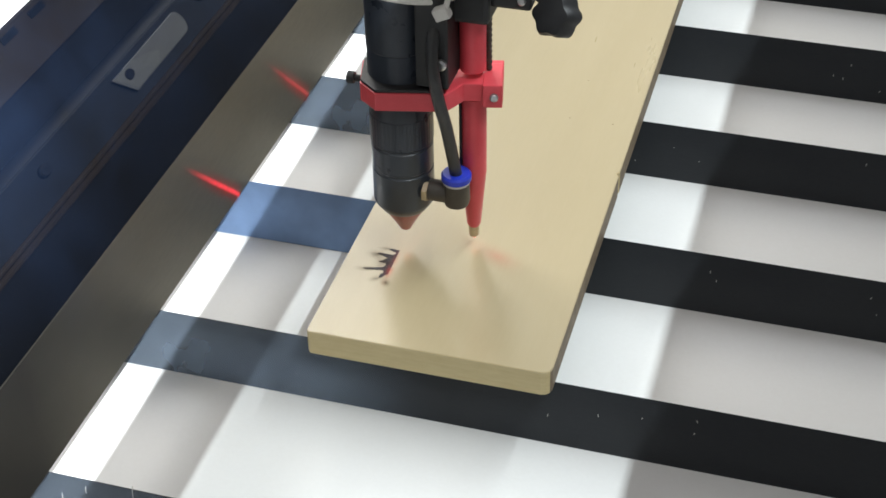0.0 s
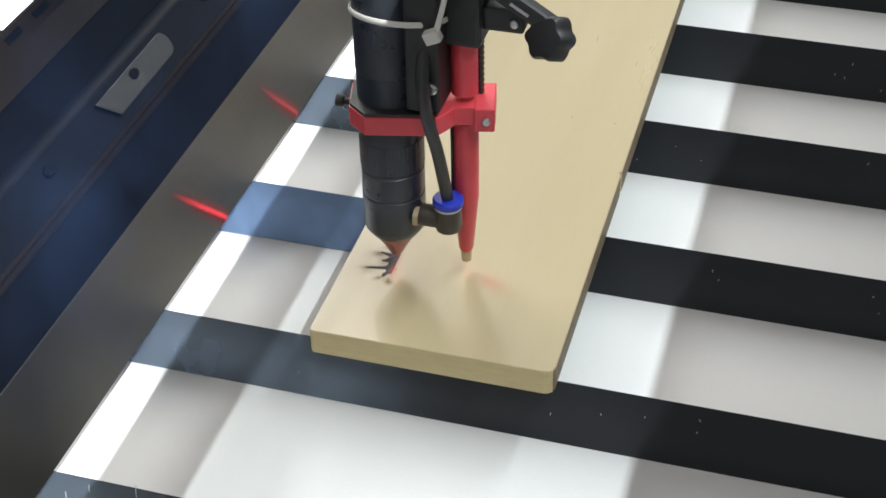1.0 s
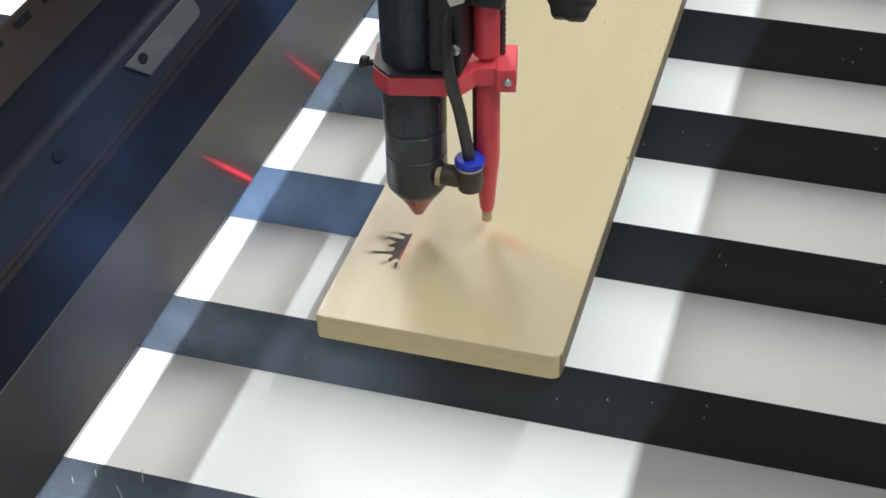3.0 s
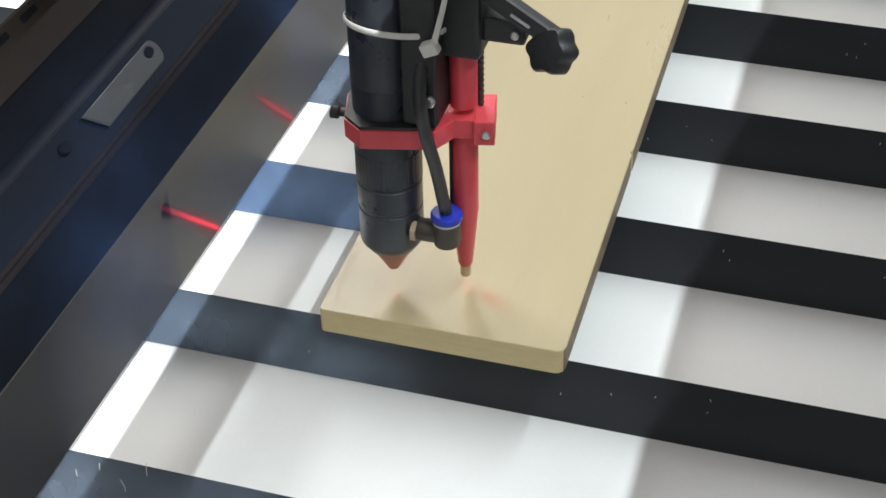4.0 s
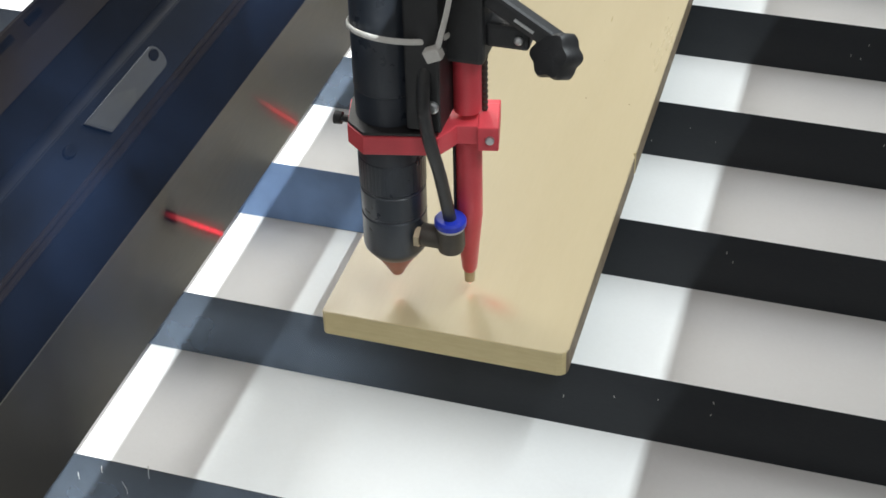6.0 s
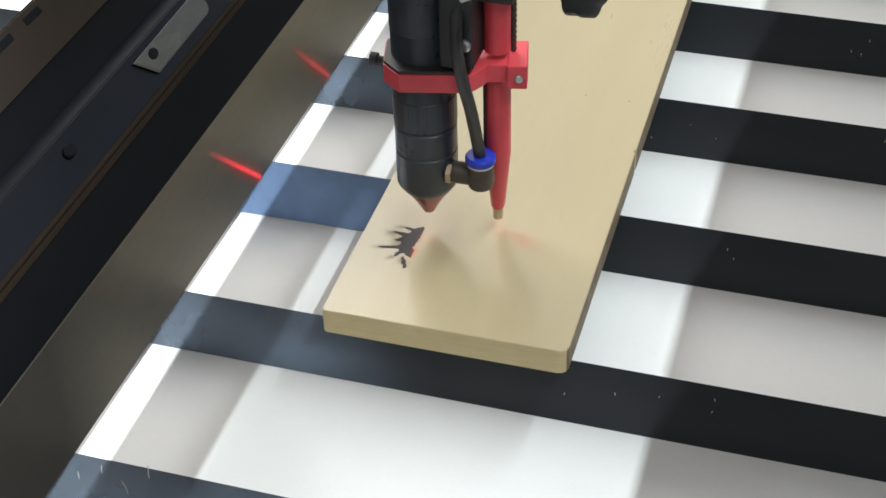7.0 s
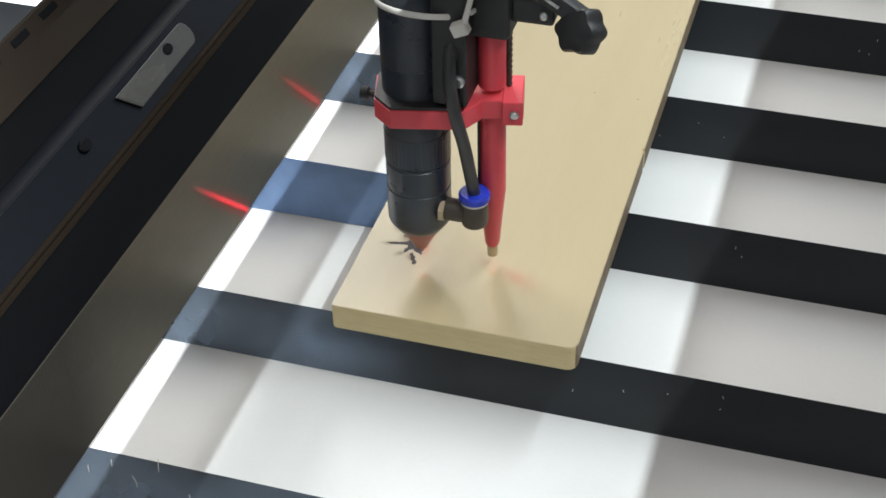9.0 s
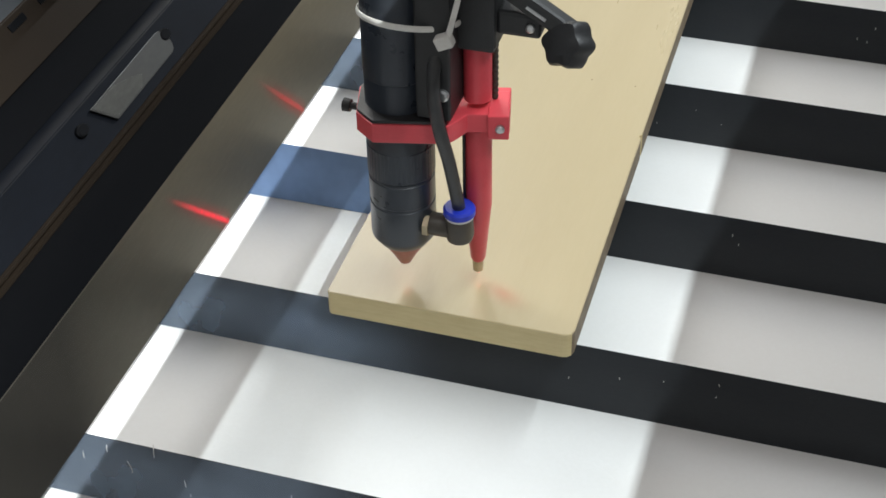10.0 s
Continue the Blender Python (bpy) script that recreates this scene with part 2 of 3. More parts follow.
def prism(outline, z0, z1, bevel=0.0, m=None):
    bm = bmesh.new()
    face = bm.faces.new([bm.verts.new((x, y, z0)) for x, y in outline])
    up = bmesh.ops.extrude_face_region(bm, geom=[face])
    bmesh.ops.translate(bm, vec=(0, 0, z1 - z0), verts=[g for g in up["geom"] if isinstance(g, bmesh.types.BMVert)])
    if bevel:
        bmesh.ops.bevel(bm, geom=list(bm.edges), offset=bevel, segments=2, affect="EDGES", profile=0.6)
    if m:
        bmesh.ops.transform(bm, matrix=m, verts=list(bm.verts))
    return bm


def sweep(points, radius, n=14, flat=1.0, closed=False):
    """A tube along points (a strap where flat is under 1)."""
    bm = bmesh.new()
    pts = [Vector(q) for q in points]
    rings = []
    for i, q in enumerate(pts):
        a = pts[i - 1] if (i or closed) else q
        b = pts[(i + 1) % len(pts)] if (i + 1 < len(pts) or closed) else q
        way = (b - a).normalized()
        side = way.cross(Vector((0.03, 0.05, 1))).normalized()
        up = side.cross(way).normalized()
        rings.append([bm.verts.new(q + radius * (flat * math.cos(2 * math.pi * k / n) * side + math.sin(2 * math.pi * k / n) * up)) for k in range(n)])
    pairs = list(zip(rings, rings[1:])) + ([(rings[-1], rings[0])] if closed else [])
    for lower, upper in pairs:
        for k in range(n):
            bm.faces.new((lower[k], lower[(k + 1) % n], upper[(k + 1) % n], upper[k]))
    if not closed:
        bm.faces.new(rings[0][::-1])
        bm.faces.new(rings[-1])
    return bm


def spline(points, steps=8):
    pts = [Vector(q) for q in points]
    pts = [pts[0]] + pts + [pts[-1]]
    done = []
    for a, b, c, d in zip(pts, pts[1:], pts[2:], pts[3:]):
        for k in range(steps):
            u = k / steps
            done.append(0.5 * (2 * b + (c - a) * u + (2 * a - 5 * b + 4 * c - d) * u * u + (3 * b - a - 3 * c + d) * u ** 3))
    return done + [pts[-1]]


def empty(name, label, category, group="", m=None):
    ob = tagged(new(name), label, category, group)
    if m:
        ob.matrix_world = m
    return ob


def structure(name, bm, mat, label):
    return tagged(part(name, bm, mat), label, kind="structure")


# ---- the room and the machine round the bed ----
structure("floor", box(-3.2, 3.4, -3.2, 3.4, -1.00, -0.95), CONCRETE, "grey painted concrete workshop floor")
structure("ceiling", box(-3.2, 3.4, -3.2, 3.4, 2.80, 2.90), PLASTER, "plain white workshop ceiling")
structure("wall_north", box(-3.2, 3.4, 3.4, 3.5, -1.0, 2.8), PLASTER, "plain plastered workshop wall")
structure("wall_south", box(-3.2, 3.4, -3.3, -3.2, -1.0, 2.8), PLASTER, "plain plastered workshop wall")
structure("wall_west", box(-3.3, -3.2, -3.2, 3.4, -1.0, 2.8), PLASTER, "plain plastered workshop wall")
structure("wall_east", box(3.4, 3.5, -3.2, 3.4, -1.0, 2.8), PLASTER, "plain plastered workshop wall")

bed = empty("machine_bed", "laser cutter bed of white painted sheet steel", "machine bed")
part("bed_sheet", box(-0.80, 0.62, -0.75, 1.30, SHEET_Z - 0.004, SHEET_Z), WHITE_SHEET, bed, "white painted sheet steel with fine grime")
part("side_wall", box(0.62, 0.64, -0.75, 1.30, SHEET_Z - 0.90, 0.250), MACHINE, bed, "grey painted steel side")
part("side_wall", box(-0.82, -0.80, -0.75, 1.30, SHEET_Z - 0.90, 0.10), MACHINE, bed, "grey painted steel side")
part("back_wall", box(-0.82, 0.64, 1.30, 1.32, SHEET_Z - 0.90, 0.25), MACHINE, bed, "grey painted steel back")
part("front_wall", box(-0.82, 0.64, -0.77, -0.75, SHEET_Z - 0.90, 0.03), MACHINE, bed, "grey painted steel front")
# unseen rail and board on posts, added to cast the bed's shadow bands
part("shade_rail", box(0.2105, 0.2318, -0.77, 1.32, 0.450, 0.454), MACHINE, bed, "unseen grey rail added to cast a shadow band")
for y, z in ((-0.77, 0.03), (1.30, 0.25)):
    part("shade_rail_post", box(0.2105, 0.2318, y, y + 0.02, z, 0.450), MACHINE, bed, "grey post of the added shade rail")
    part("shade_board_strut", box(0.62, 0.64, y, y + 0.02, z if y > 0 else 0.25, 0.640), MACHINE, bed, "grey strut of the added shade board")
part("shade_board", box(0.4245, 0.85, -0.77, 1.32, 0.640, 0.655), MACHINE, bed, "unseen grey board added to shade the right of the bed")

# unseen pane, added to dim the tube's light on board and bed
slope = Matrix.Translation((0.2310, 0, 0.4545)) @ Matrix.Rotation(-math.atan2(0.185, 0.195), 4, "Y")
part("dimming_pane", box(0, 0.2705, -0.77, 1.32, 0, 0.003, 0, None, slope), TINTED, bed, "unseen grey pane added to dim the tube light")


def bar_section():
    """A blade that tapers to a narrow flat top, drawn out along x."""
    bm = bmesh.new()
    w = BAR_WIDTH
    face = bm.faces.new([bm.verts.new((-0.79, y, z)) for y, z in ((0, SHEET_Z), (w - 0.0001, -0.0002), (w, 0), (w + 0.0002, 0), (w + 0.0003, -0.0002), (2 * w, SHEET_Z))])
    out = bmesh.ops.extrude_face_region(bm, geom=[face])
    bmesh.ops.translate(bm, vec=(1.40, 0, 0), verts=[g for g in out["geom"] if isinstance(g, bmesh.types.BMVert)])
    return bm


def on_bar(z):
    """How far the blade's face has leaned back at height z."""
    return BAR_WIDTH * (z - SHEET_Z) / -SHEET_Z


def support_bar(y):
    rng = random.Random(int(y * 1e4) + 7)
    ob = empty("support_bar", "black steel support bar standing on the white bed", "support bar", "bars across the bed",
               Matrix.Translation((0, y, 0)))
    part("blade", bar_section(), BAR, ob, "black steel blade, tapered to its top")
    for k in range(14):
        x = rng.uniform(-0.15, 0.32)
        z = rng.uniform(SHEET_Z + 0.004, -0.003)
        chip = box(-0.00014, 0.00014, -0.0003, 0, -rng.uniform(0.0002, 0.0014), 0, 0, None,
                   Matrix.Translation((x, on_bar(z) - 0.00005, z)) @ Matrix.Rotation(rng.uniform(-0.6, 0.6), 4, "Y"))
        part("chip", chip, DUST, ob, "pale dust chip")
    if abs(y - BAR_FIRST) < 1e-6:
        for x, z, long, bend in ((-0.0550, -0.004, 0.0030, 0.2), (-0.0360, -0.001, 0.0055, 0.15), (-0.0470, -0.010, 0.0050, 1.3), (-0.0650, -0.009, 0.0032, 0.5),
                                 (-0.0240, -0.012, 0.0028, 0.8), (0.0180, -0.008, 0.0026, 0.4)):
            curl = [(x + bend * long * 0.35 * math.sin(2.2 * u), on_bar(z - long * (u - 0.5)) - 0.0003 - 0.0006 * math.sin(3.1 * u), z - long * (u - 0.5)) for u in (0, 0.2, 0.4, 0.6, 0.8, 1)]
            part("strand", sweep(curl, 0.00016, 6), DUST, ob, "pale curled wood strand")
    return ob


for k in range(-3, 13):
    support_bar(BAR_FIRST + k * BAR_PITCH)


# ---- the board ----
def wooden_board():
    w, l, h = BOARD
    ob = empty("wooden_board", "pale yellow wooden board lying across the bars, partly engraved", "wooden board", "", pose(0, 0, 0, 0, 0, 0.17))
    bm = bmesh.new()
    # outline with a rounded front corner and a small nick in the long edge
    pts = [(0.0, 0.0012), (0.0012, 0.0)]
    pts += [(w - 0.004 + 0.004 * math.sin(a), 0.004 - 0.004 * math.cos(a)) for a in (0.0, 0.5, 1.0, 1.57)]
    pts += [(w, 0.1365), (w - 0.0011, 0.1383), (w, 0.1400), (w, l), (0, l)]
    face = bm.faces.new([bm.verts.new((x, y, 0)) for x, y in pts])
    up = bmesh.ops.extrude_face_region(bm, geom=[face])
    bmesh.ops.translate(bm, vec=(0, 0, h), verts=[g for g in up["geom"] if isinstance(g, bmesh.types.BMVert)])
    bmesh.ops.bevel(bm, geom=[e for e in bm.edges if abs(e.verts[0].co.z - e.verts[1].co.z) < 1e-6], offset=0.0003, segments=2, affect="EDGES")
    body = part("board", bm, WOOD, ob)
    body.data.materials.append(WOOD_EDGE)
    body.data.materials.append(EDGE_SHADE_AND_SPECK)
    # right edge's shade is put into dark brown; other edges get a paler tone
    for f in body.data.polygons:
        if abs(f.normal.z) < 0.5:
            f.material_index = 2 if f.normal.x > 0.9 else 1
    return ob


board = wooden_board()


rng = random.Random(5)
for k in range(4):
    x, y = (0.058 + rng.uniform(-0.030, 0.035), 0.115 + rng.uniform(-0.10, 0.12))
    r = rng.uniform(0.00018, 0.00042)
    part("speck", lathe([(r, 0), (r * 0.6, 0.0001)], 9, Matrix.Translation((x, y, BOARD[2]))), EDGE_SHADE_AND_SPECK, board, "small brown speck")


# the engraving, line by line: a fan of burnt blades that meet at a spine
def inside(outline, x, y):
    hit = False
    for (ax, ay), (bx, by) in zip(outline, outline[1:] + outline[:1]):
        if (ay > y) != (by > y) and x < ax + (y - ay) * (bx - ax) / (by - ay):
            hit = not hit
    return hit


# in millimetres on the board: the figure with its blades, and a loose shard under it
BODY = [(24.4, 61.2), (20.2, 58.9), (16.0, 59.2), (20.2, 57.7), (19.2, 55.2), (12.8, 55.2), (18.2, 53.2), (15.0, 50.0), (18.1, 49.9), (18.1, 46.6), (9.6, 43.9),
        (19.1, 45.2), (17.7, 39.6), (21.0, 43.2), (22.3, 41.9), (25.1, 40.2), (25.1, 43.9), (23.3, 46.4), (24.2, 52.9), (24.6, 56.4)]
SHARD = [(21.1, 40.9), (23.1, 37.9), (25.1, 33.9), (24.1, 32.7), (22.1, 35.9), (21.0, 38.9)]


def in_fan(x, y):
    """Whether the burnt figure covers the point (metres on the board)."""
    x, y = x * 1000, y * 1000
    x += 0.25 * math.sin(2.3 * y)
    return inside(SHARD, x, y) or any(inside(BODY, x + a, y + b) for a, b in ((0, 0), (0.35, 0), (-0.2, 0), (0, 0.4), (0, -0.4)))


ENGRAVED = []
STEP = 0.00035
for col in range(0, 54):
    x = 0.0078 + col * STEP
    bm = bmesh.new()
    run = None
    cells = [in_fan(x + STEP / 2, 0.030 + 0.0003 * j) for j in range(110)] + [False]
    for j, on in enumerate(cells):
        if on and run is None:
            run = j
        if not on and run is not None:
            box(x - 0.00002, x + STEP + 0.00002, 0.030 + 0.0003 * run, 0.030 + 0.0003 * j, BOARD[2] - 0.0006, BOARD[2] + 0.00012, 0, bm)
            run = None
    if len(bm.faces):
        ENGRAVED.append((x, part("burnt_line", bm, CHAR, board, "charred engraving")))
    else:
        bm.free()

for k, (x, y, w, l, turn) in enumerate(((0.0125, 0.0545, 0.0065, 0.0042, 5), (0.0105, 0.0440, 0.0065, 0.0024, 12), (0.0165, 0.0385, 0.0045, 0.0026, 45),
                                        (0.0150, 0.0590, 0.0050, 0.0020, 5), (0.0165, 0.0500, 0.0060, 0.0060, 10), (0.0215, 0.0370, 0.0030, 0.0040, 40))):
    bm = bmesh.new()
    bmesh.ops.create_grid(bm, x_segments=8, y_segments=8, size=1.0, matrix=Matrix.Diagonal((w, l, 1, 1)))
    for v in bm.verts:
        v.co.z = 0.00004 * math.sin(v.co.x * 900)
    smear = part("soot_smear", bm, SOOT, board, "brown soot smear")
    smear.matrix_local = pose(x, y, BOARD[2] + 0.00025 + 0.00004 * k, 0, 0, turn)


def rail_shape(section, y0, y1):
    """A section in x and z drawn out along y."""
    bm = bmesh.new()
    face = bm.faces.new([bm.verts.new((x, y0, z)) for x, z in section])
    out = bmesh.ops.extrude_face_region(bm, geom=[face])
    bmesh.ops.translate(bm, vec=(0, y1 - y0, 0), verts=[g for g in out["geom"] if isinstance(g, bmesh.types.BMVert)])
    long_edges = [e for e in bm.edges if abs(e.verts[0].co.y - e.verts[1].co.y) > 0.1]
    bmesh.ops.bevel(bm, geom=long_edges, offset=0.0004, segments=2, affect="EDGES")
    return bm


# ---- the cutting head ----
def cutting_head():
    ob = empty("laser_cutting_head", "black laser cutting head with red clamp and pointer", "laser head", "", Matrix.Translation((HEAD_X, HEAD_Y, 0)))
    part("nozzle", lathe([(0.0016, 0.0200), (0.0024, 0.0196), (0.0052, 0.0250), (0.0088, 0.0310), (0.0092, 0.0345)], 40), NOZZLE, ob, "metal nozzle cone tinted for the red light on it", True)
    tube = part("lower_tube", lathe([(0.0088, 0.0312), (0.0098, 0.0318), (0.0124, 0.0356), (0.0127, 0.0368), (0.0127, 0.0520), (0.01235, 0.0524), (0.01235, 0.0534), (0.0127, 0.0538),
                 (0.0127, 0.0640), (0.0124, 0.0643), (0.0124, 0.0650), (0.0127, 0.0652), (0.0127, 0.0655)], 64), BLACK_TUBE, ob, "matt black lens tube", True)
    part("knurled_ring", lathe([(0.0125, 0.0655), (0.0129, 0.0660), (0.0129, 0.0790), (0.0125, 0.0795)], 180, None, None,
                               lambda a, z: 1.0 - 0.007 * (math.sin(a * 45) > 0.2)), BLACK_TUBE, tube, "black knurled ring")
    part("upper_tube", lathe([(0.0122, 0.0780), (0.0126, 0.0785), (0.0126, 0.1085), (0.0124, 0.1089), (0.0124, 0.1096), (0.0128, 0.1100), (0.0128, 0.2600)], 64), BLACK_TUBE, ob, "black tube with a ring groove", True)
    yaw = Matrix.Rotation(radians(13), 4, "Z")
    # clamp: a chamfered band round the tube with an ear that grips the pointer
    outline = [(-0.0150, -0.0085), (-0.0085, -0.0165), (0.0190, -0.0165), (0.0230, -0.0120), (0.0255, -0.0085), (0.0410, -0.0085), (0.0410, 0.0100),
               (0.0230, 0.0100), (0.0200, 0.0140), (0.0100, 0.0175), (-0.0085, 0.0175), (-0.0155, 0.0085)]
    band = part("clamp", prism(outline, 0.0880, 0.0960, 0.0005, yaw), RED, ob, "red anodised clamp")
    part("clamp_ear", box(0.0330, 0.0408, -0.0102, 0.0070, 0.0862, 0.0964, 0.0006, None, yaw), RED, band, "red split ear")
    part("clamp_screw", lathe([(0.0017, 0), (0.0017, 0.0012), (0.0012, 0.0016)], 16, yaw @ Matrix.Translation((0.0375, -0.0101, 0.0913)) @ Matrix.Rotation(radians(90), 4, "X")), STEEL, band, "small steel screw")
    part("clamp_bolt", lathe([(0.0014, 0), (0.0014, 0.0030), (0.0024, 0.0030), (0.0026, 0.0058), (0.0020, 0.0061)], 18, Matrix.Translation((-0.0145, -0.004, 0.0930)) @ Matrix.Rotation(radians(-90), 4, "Y")), BLACK_PLASTIC, band, "black cap bolt")
    for a, z, long in ((-118, 0.0480, 0.0016), (-125, 0.0560, 0.0030), (-112, 0.0590, 0.0009)):
        part("scratch", box(-long / 2, long / 2, -0.00012, 0.00012, -0.00016, 0.00016, 0, None,
             Matrix.Rotation(radians(a), 4, "Z") @ Matrix.Translation((0.0127, 0, z)) @ Matrix.Rotation(radians(90), 4, "Z") @ Matrix.Rotation(radians(12), 4, "Y")), GLINT_AND_SCRATCH, tube, "pale scratch")
    # dark collar on the clamp
    part("tube_collar", prism([(-0.0147, -0.0083), (-0.0083, -0.0162), (0.0185, -0.0162), (0.0185, 0.0150), (-0.0083, 0.0150), (-0.0147, 0.0075)], 0.0962, 0.0975, 0.0004, yaw), BLACK_PLASTIC, ob, "black collar")
    # pointer
    px, py = 0.0283, 0.0062
    at = Matrix.Translation((px, py, 0))
    pen = part("pointer", lathe([(0.0022, 0.0215), (0.0030, 0.0232), (0.0052, 0.0480), (0.0054, 0.0500), (0.0054, 0.0860)], 32, at), RED, ob, "red anodised pointer with tapered end", True)
    part("pointer_tip", lathe([(0.0014, 0.0160), (0.0021, 0.0166), (0.0023, 0.0216)], 24, at), BRASS, pen, "brass tip")
    part("pointer_groove", box(px - 0.0046, px - 0.0036, py - 0.0050, py - 0.0034, 0.046, 0.0868, 0.0002), BLACK_PLASTIC, pen, "dark groove")
    part("pointer_shaft", lathe([(0.0053, 0.0985), (0.0053, 0.1245)], 32, at), RED, pen, "red upper shaft", True)
    part("pointer_rod", lathe([(0.0010 + 0.00035 * (k % 2), 0.0965 + 0.0012 * k) for k in range(28)], 14, Matrix.Translation((px + 0.0056, py + 0.0035, 0))), FITTING, ob, "dark threaded rod")
    # black holder above
    block = part("pointer_holder", box(px - 0.0085, px + 0.0085, py - 0.0085, py + 0.0085, 0.1225, 0.1700, 0.0020), BLACK_PLASTIC, ob, "black pointer holder")
    part("holder_arm", box(px + 0.0080, px + 0.0240, py - 0.0050, py + 0.0040, 0.1290, 0.1385, 0.0015), BLACK_PLASTIC, block, "black joint arm")
    part("joint_screw", lathe([(0.0016, 0), (0.0016, 0.0010), (0.0010, 0.0014)], 16, Matrix.Translation((px + 0.0205, py - 0.0052, 0.1335)) @ Matrix.Rotation(radians(90), 4, "X")), STEEL, block, "small steel screw")
    lever = part("lever", box(-0.0045, 0.0300, -0.0032, 0.0032, -0.0034, 0.0034, 0.0016, None,
                 Matrix.Translation((px + 0.0118, py - 0.0035, 0.1475)) @ Matrix.Rotation(radians(32), 4, "Y")), BLACK_PLASTIC, ob, "black lever")
    part("lever_slot", box(0.0090, 0.0170, -0.0036, -0.0030, -0.0008, 0.0003, 0, None,
         Matrix.Translation((px + 0.0118, py - 0.0035, 0.1475)) @ Matrix.Rotation(radians(32), 4, "Y")), STEEL, lever, "bright slot")
    part("knob", lathe([(0.0045, -0.0056), (0.0074, -0.0050), (0.0083, -0.0034), (0.0083, 0.0034), (0.0074, 0.0050), (0.0045, 0.0056)], 60,
                       Matrix.Translation((px + 0.0342, py - 0.0060, 0.1300)) @ Matrix.Rotation(radians(62), 4, "X") @ Matrix.Rotation(radians(-25), 4, "Y"), None,
                       lambda a, z: 1 + 0.09 * math.cos(6 * a)), BLACK_PLASTIC, lever, "black star knob", True)
    # block between tube and pointer
    side = part("side_block", box(0.0105, 0.0236, -0.0125, 0.0060, 0.0985, 0.1750, 0.0010), BLACK_PLASTIC, ob, "black side block")
    part("block_screw", lathe([(0.0024, 0), (0.0024, 0.0012), (0.0016, 0.0017)], 16, Matrix.Translation((0.0208, -0.0124, 0.1097)) @ Matrix.Rotation(radians(90), 4, "X")), STEEL, side, "steel screw head")
    # hose and its fitting
    fit = part("elbow", lathe([(0.0040, 0.0120), (0.0046, 0.0128), (0.0046, 0.0200), (0.0040, 0.0210)], 24, Matrix.Translation((0.0, -0.0045, 0.0445)) @ Matrix.Rotation(radians(90), 4, "Y")), FITTING, ob, "brown black elbow fitting", True)
    part("elbow_body", lathe([(0.0030, 0.0385), (0.0050, 0.0398), (0.0056, 0.0420), (0.0054, 0.0505)], 28, Matrix.Translation((0.0240, -0.0045, 0))), FITTING, fit, "rounded elbow body", True)
    part("hex_nut", lathe([(0.0044, 0.0105), (0.0044, 0.0126)], 6, Matrix.Translation((0.0, -0.0060, 0.0445)) @ Matrix.Rotation(radians(90), 4, "Y")), BRASS, fit, "brass hex nut")
    part("white_ring", lathe([(0.0055, 0.0503), (0.0057, 0.0507), (0.0057, 0.0514)], 32, Matrix.Translation((0.0240, -0.0045, 0))), NYLON, fit, "white ring", True)
    part("blue_collar", lathe([(0.0058, 0.0514), (0.0062, 0.0519), (0.0062, 0.0540), (0.0055, 0.0549), (0.0036, 0.0549)], 36, Matrix.Translation((0.0240, -0.0045, 0))), BLUE, fit, "blue release collar", True)
    part("hose", sweep(spline([(0.0240, -0.0045, 0.0530), (0.0236, -0.0062, 0.0600), (0.0222, -0.0112, 0.0800), (0.0202, -0.0152, 0.0960), (0.0186, -0.0162, 0.1100),
                               (0.0180, -0.0135, 0.1200), (0.0185, -0.0080, 0.1260), (0.0195, 0.0000, 0.1300)]), 0.0025, 18), HOSE_RUBBER, ob, "black air hose", True)
    # cable tie: a strap tilted round the tube, its head and its cut tail
    loop = []
    for k in range(40):
        a = 2 * math.pi * k / 40
        loop.append((0.0055 + 0.0188 * math.cos(a), -0.001 + 0.0148 * math.sin(a), 0.1340 - 0.0004 * math.cos(a) - 0.0028 * math.sin(a)))
    tie = part("cable_tie", sweep(loop, 0.0012, 10, 0.45, True), NYLON, ob, "white nylon cable tie", True)
    part("tie_head", box(-0.0030, 0.0030, -0.0022, 0.0022, -0.0024, 0.0024, 0.0006, None, Matrix.Translation((0.0225, -0.0150, 0.1335)) @ Matrix.Rotation(radians(-25), 4, "Y")), NYLON, tie, "ratchet head")
    part("tie_tail", sweep(spline([(0.0235, -0.0155, 0.1340), (0.0250, -0.0150, 0.1400), (0.0275, -0.0130, 0.1520), (0.0300, -0.010, 0.1700)]), 0.0011, 8, 0.5), NYLON, tie, "loose tail", True)
    part("mount_plate", box(-0.0100, 0.0100, 0.0126, 0.0200, 0.1250, 0.2600, 0.001), BLACK_PLASTIC, ob, "black mounting plate")
    # glowing disc added in the nozzle to throw pink on the board
    part("nozzle_glow", lathe([(0.0012, 0.0193), (0.0013, 0.0195)], 16), RED_GLOW, ob, "red glowing disc added in the nozzle mouth to tint the board")
    part("pointer_lens", lathe([(0.0011, 0.0157), (0.0012, 0.0159)], 16, at), RED_GLOW, pen, "red lens of the pointer")
    # unseen carriage arm from the beam to the tube, added to shade the board and hold the head
    arm = part("carriage_arm", box(BEAM_X - HEAD_X - 0.030, 0.0200, -0.0300, 0.0300, 0.2000, 0.2120, 0.0015), BLACK_PLASTIC, ob, "black carriage arm")
    part("carriage_block", box(BEAM_X - HEAD_X - 0.040, BEAM_X - HEAD_X - 0.012, -0.0300, 0.0300, 0.1700, 0.1998, 0.0020), BLACK_PLASTIC, arm, "black carriage block")
    # moving reflection on the beam's rail, painted as a thin plate with a slanted and a rounded end
    slope_x, slope_z = -0.6087, 0.7934
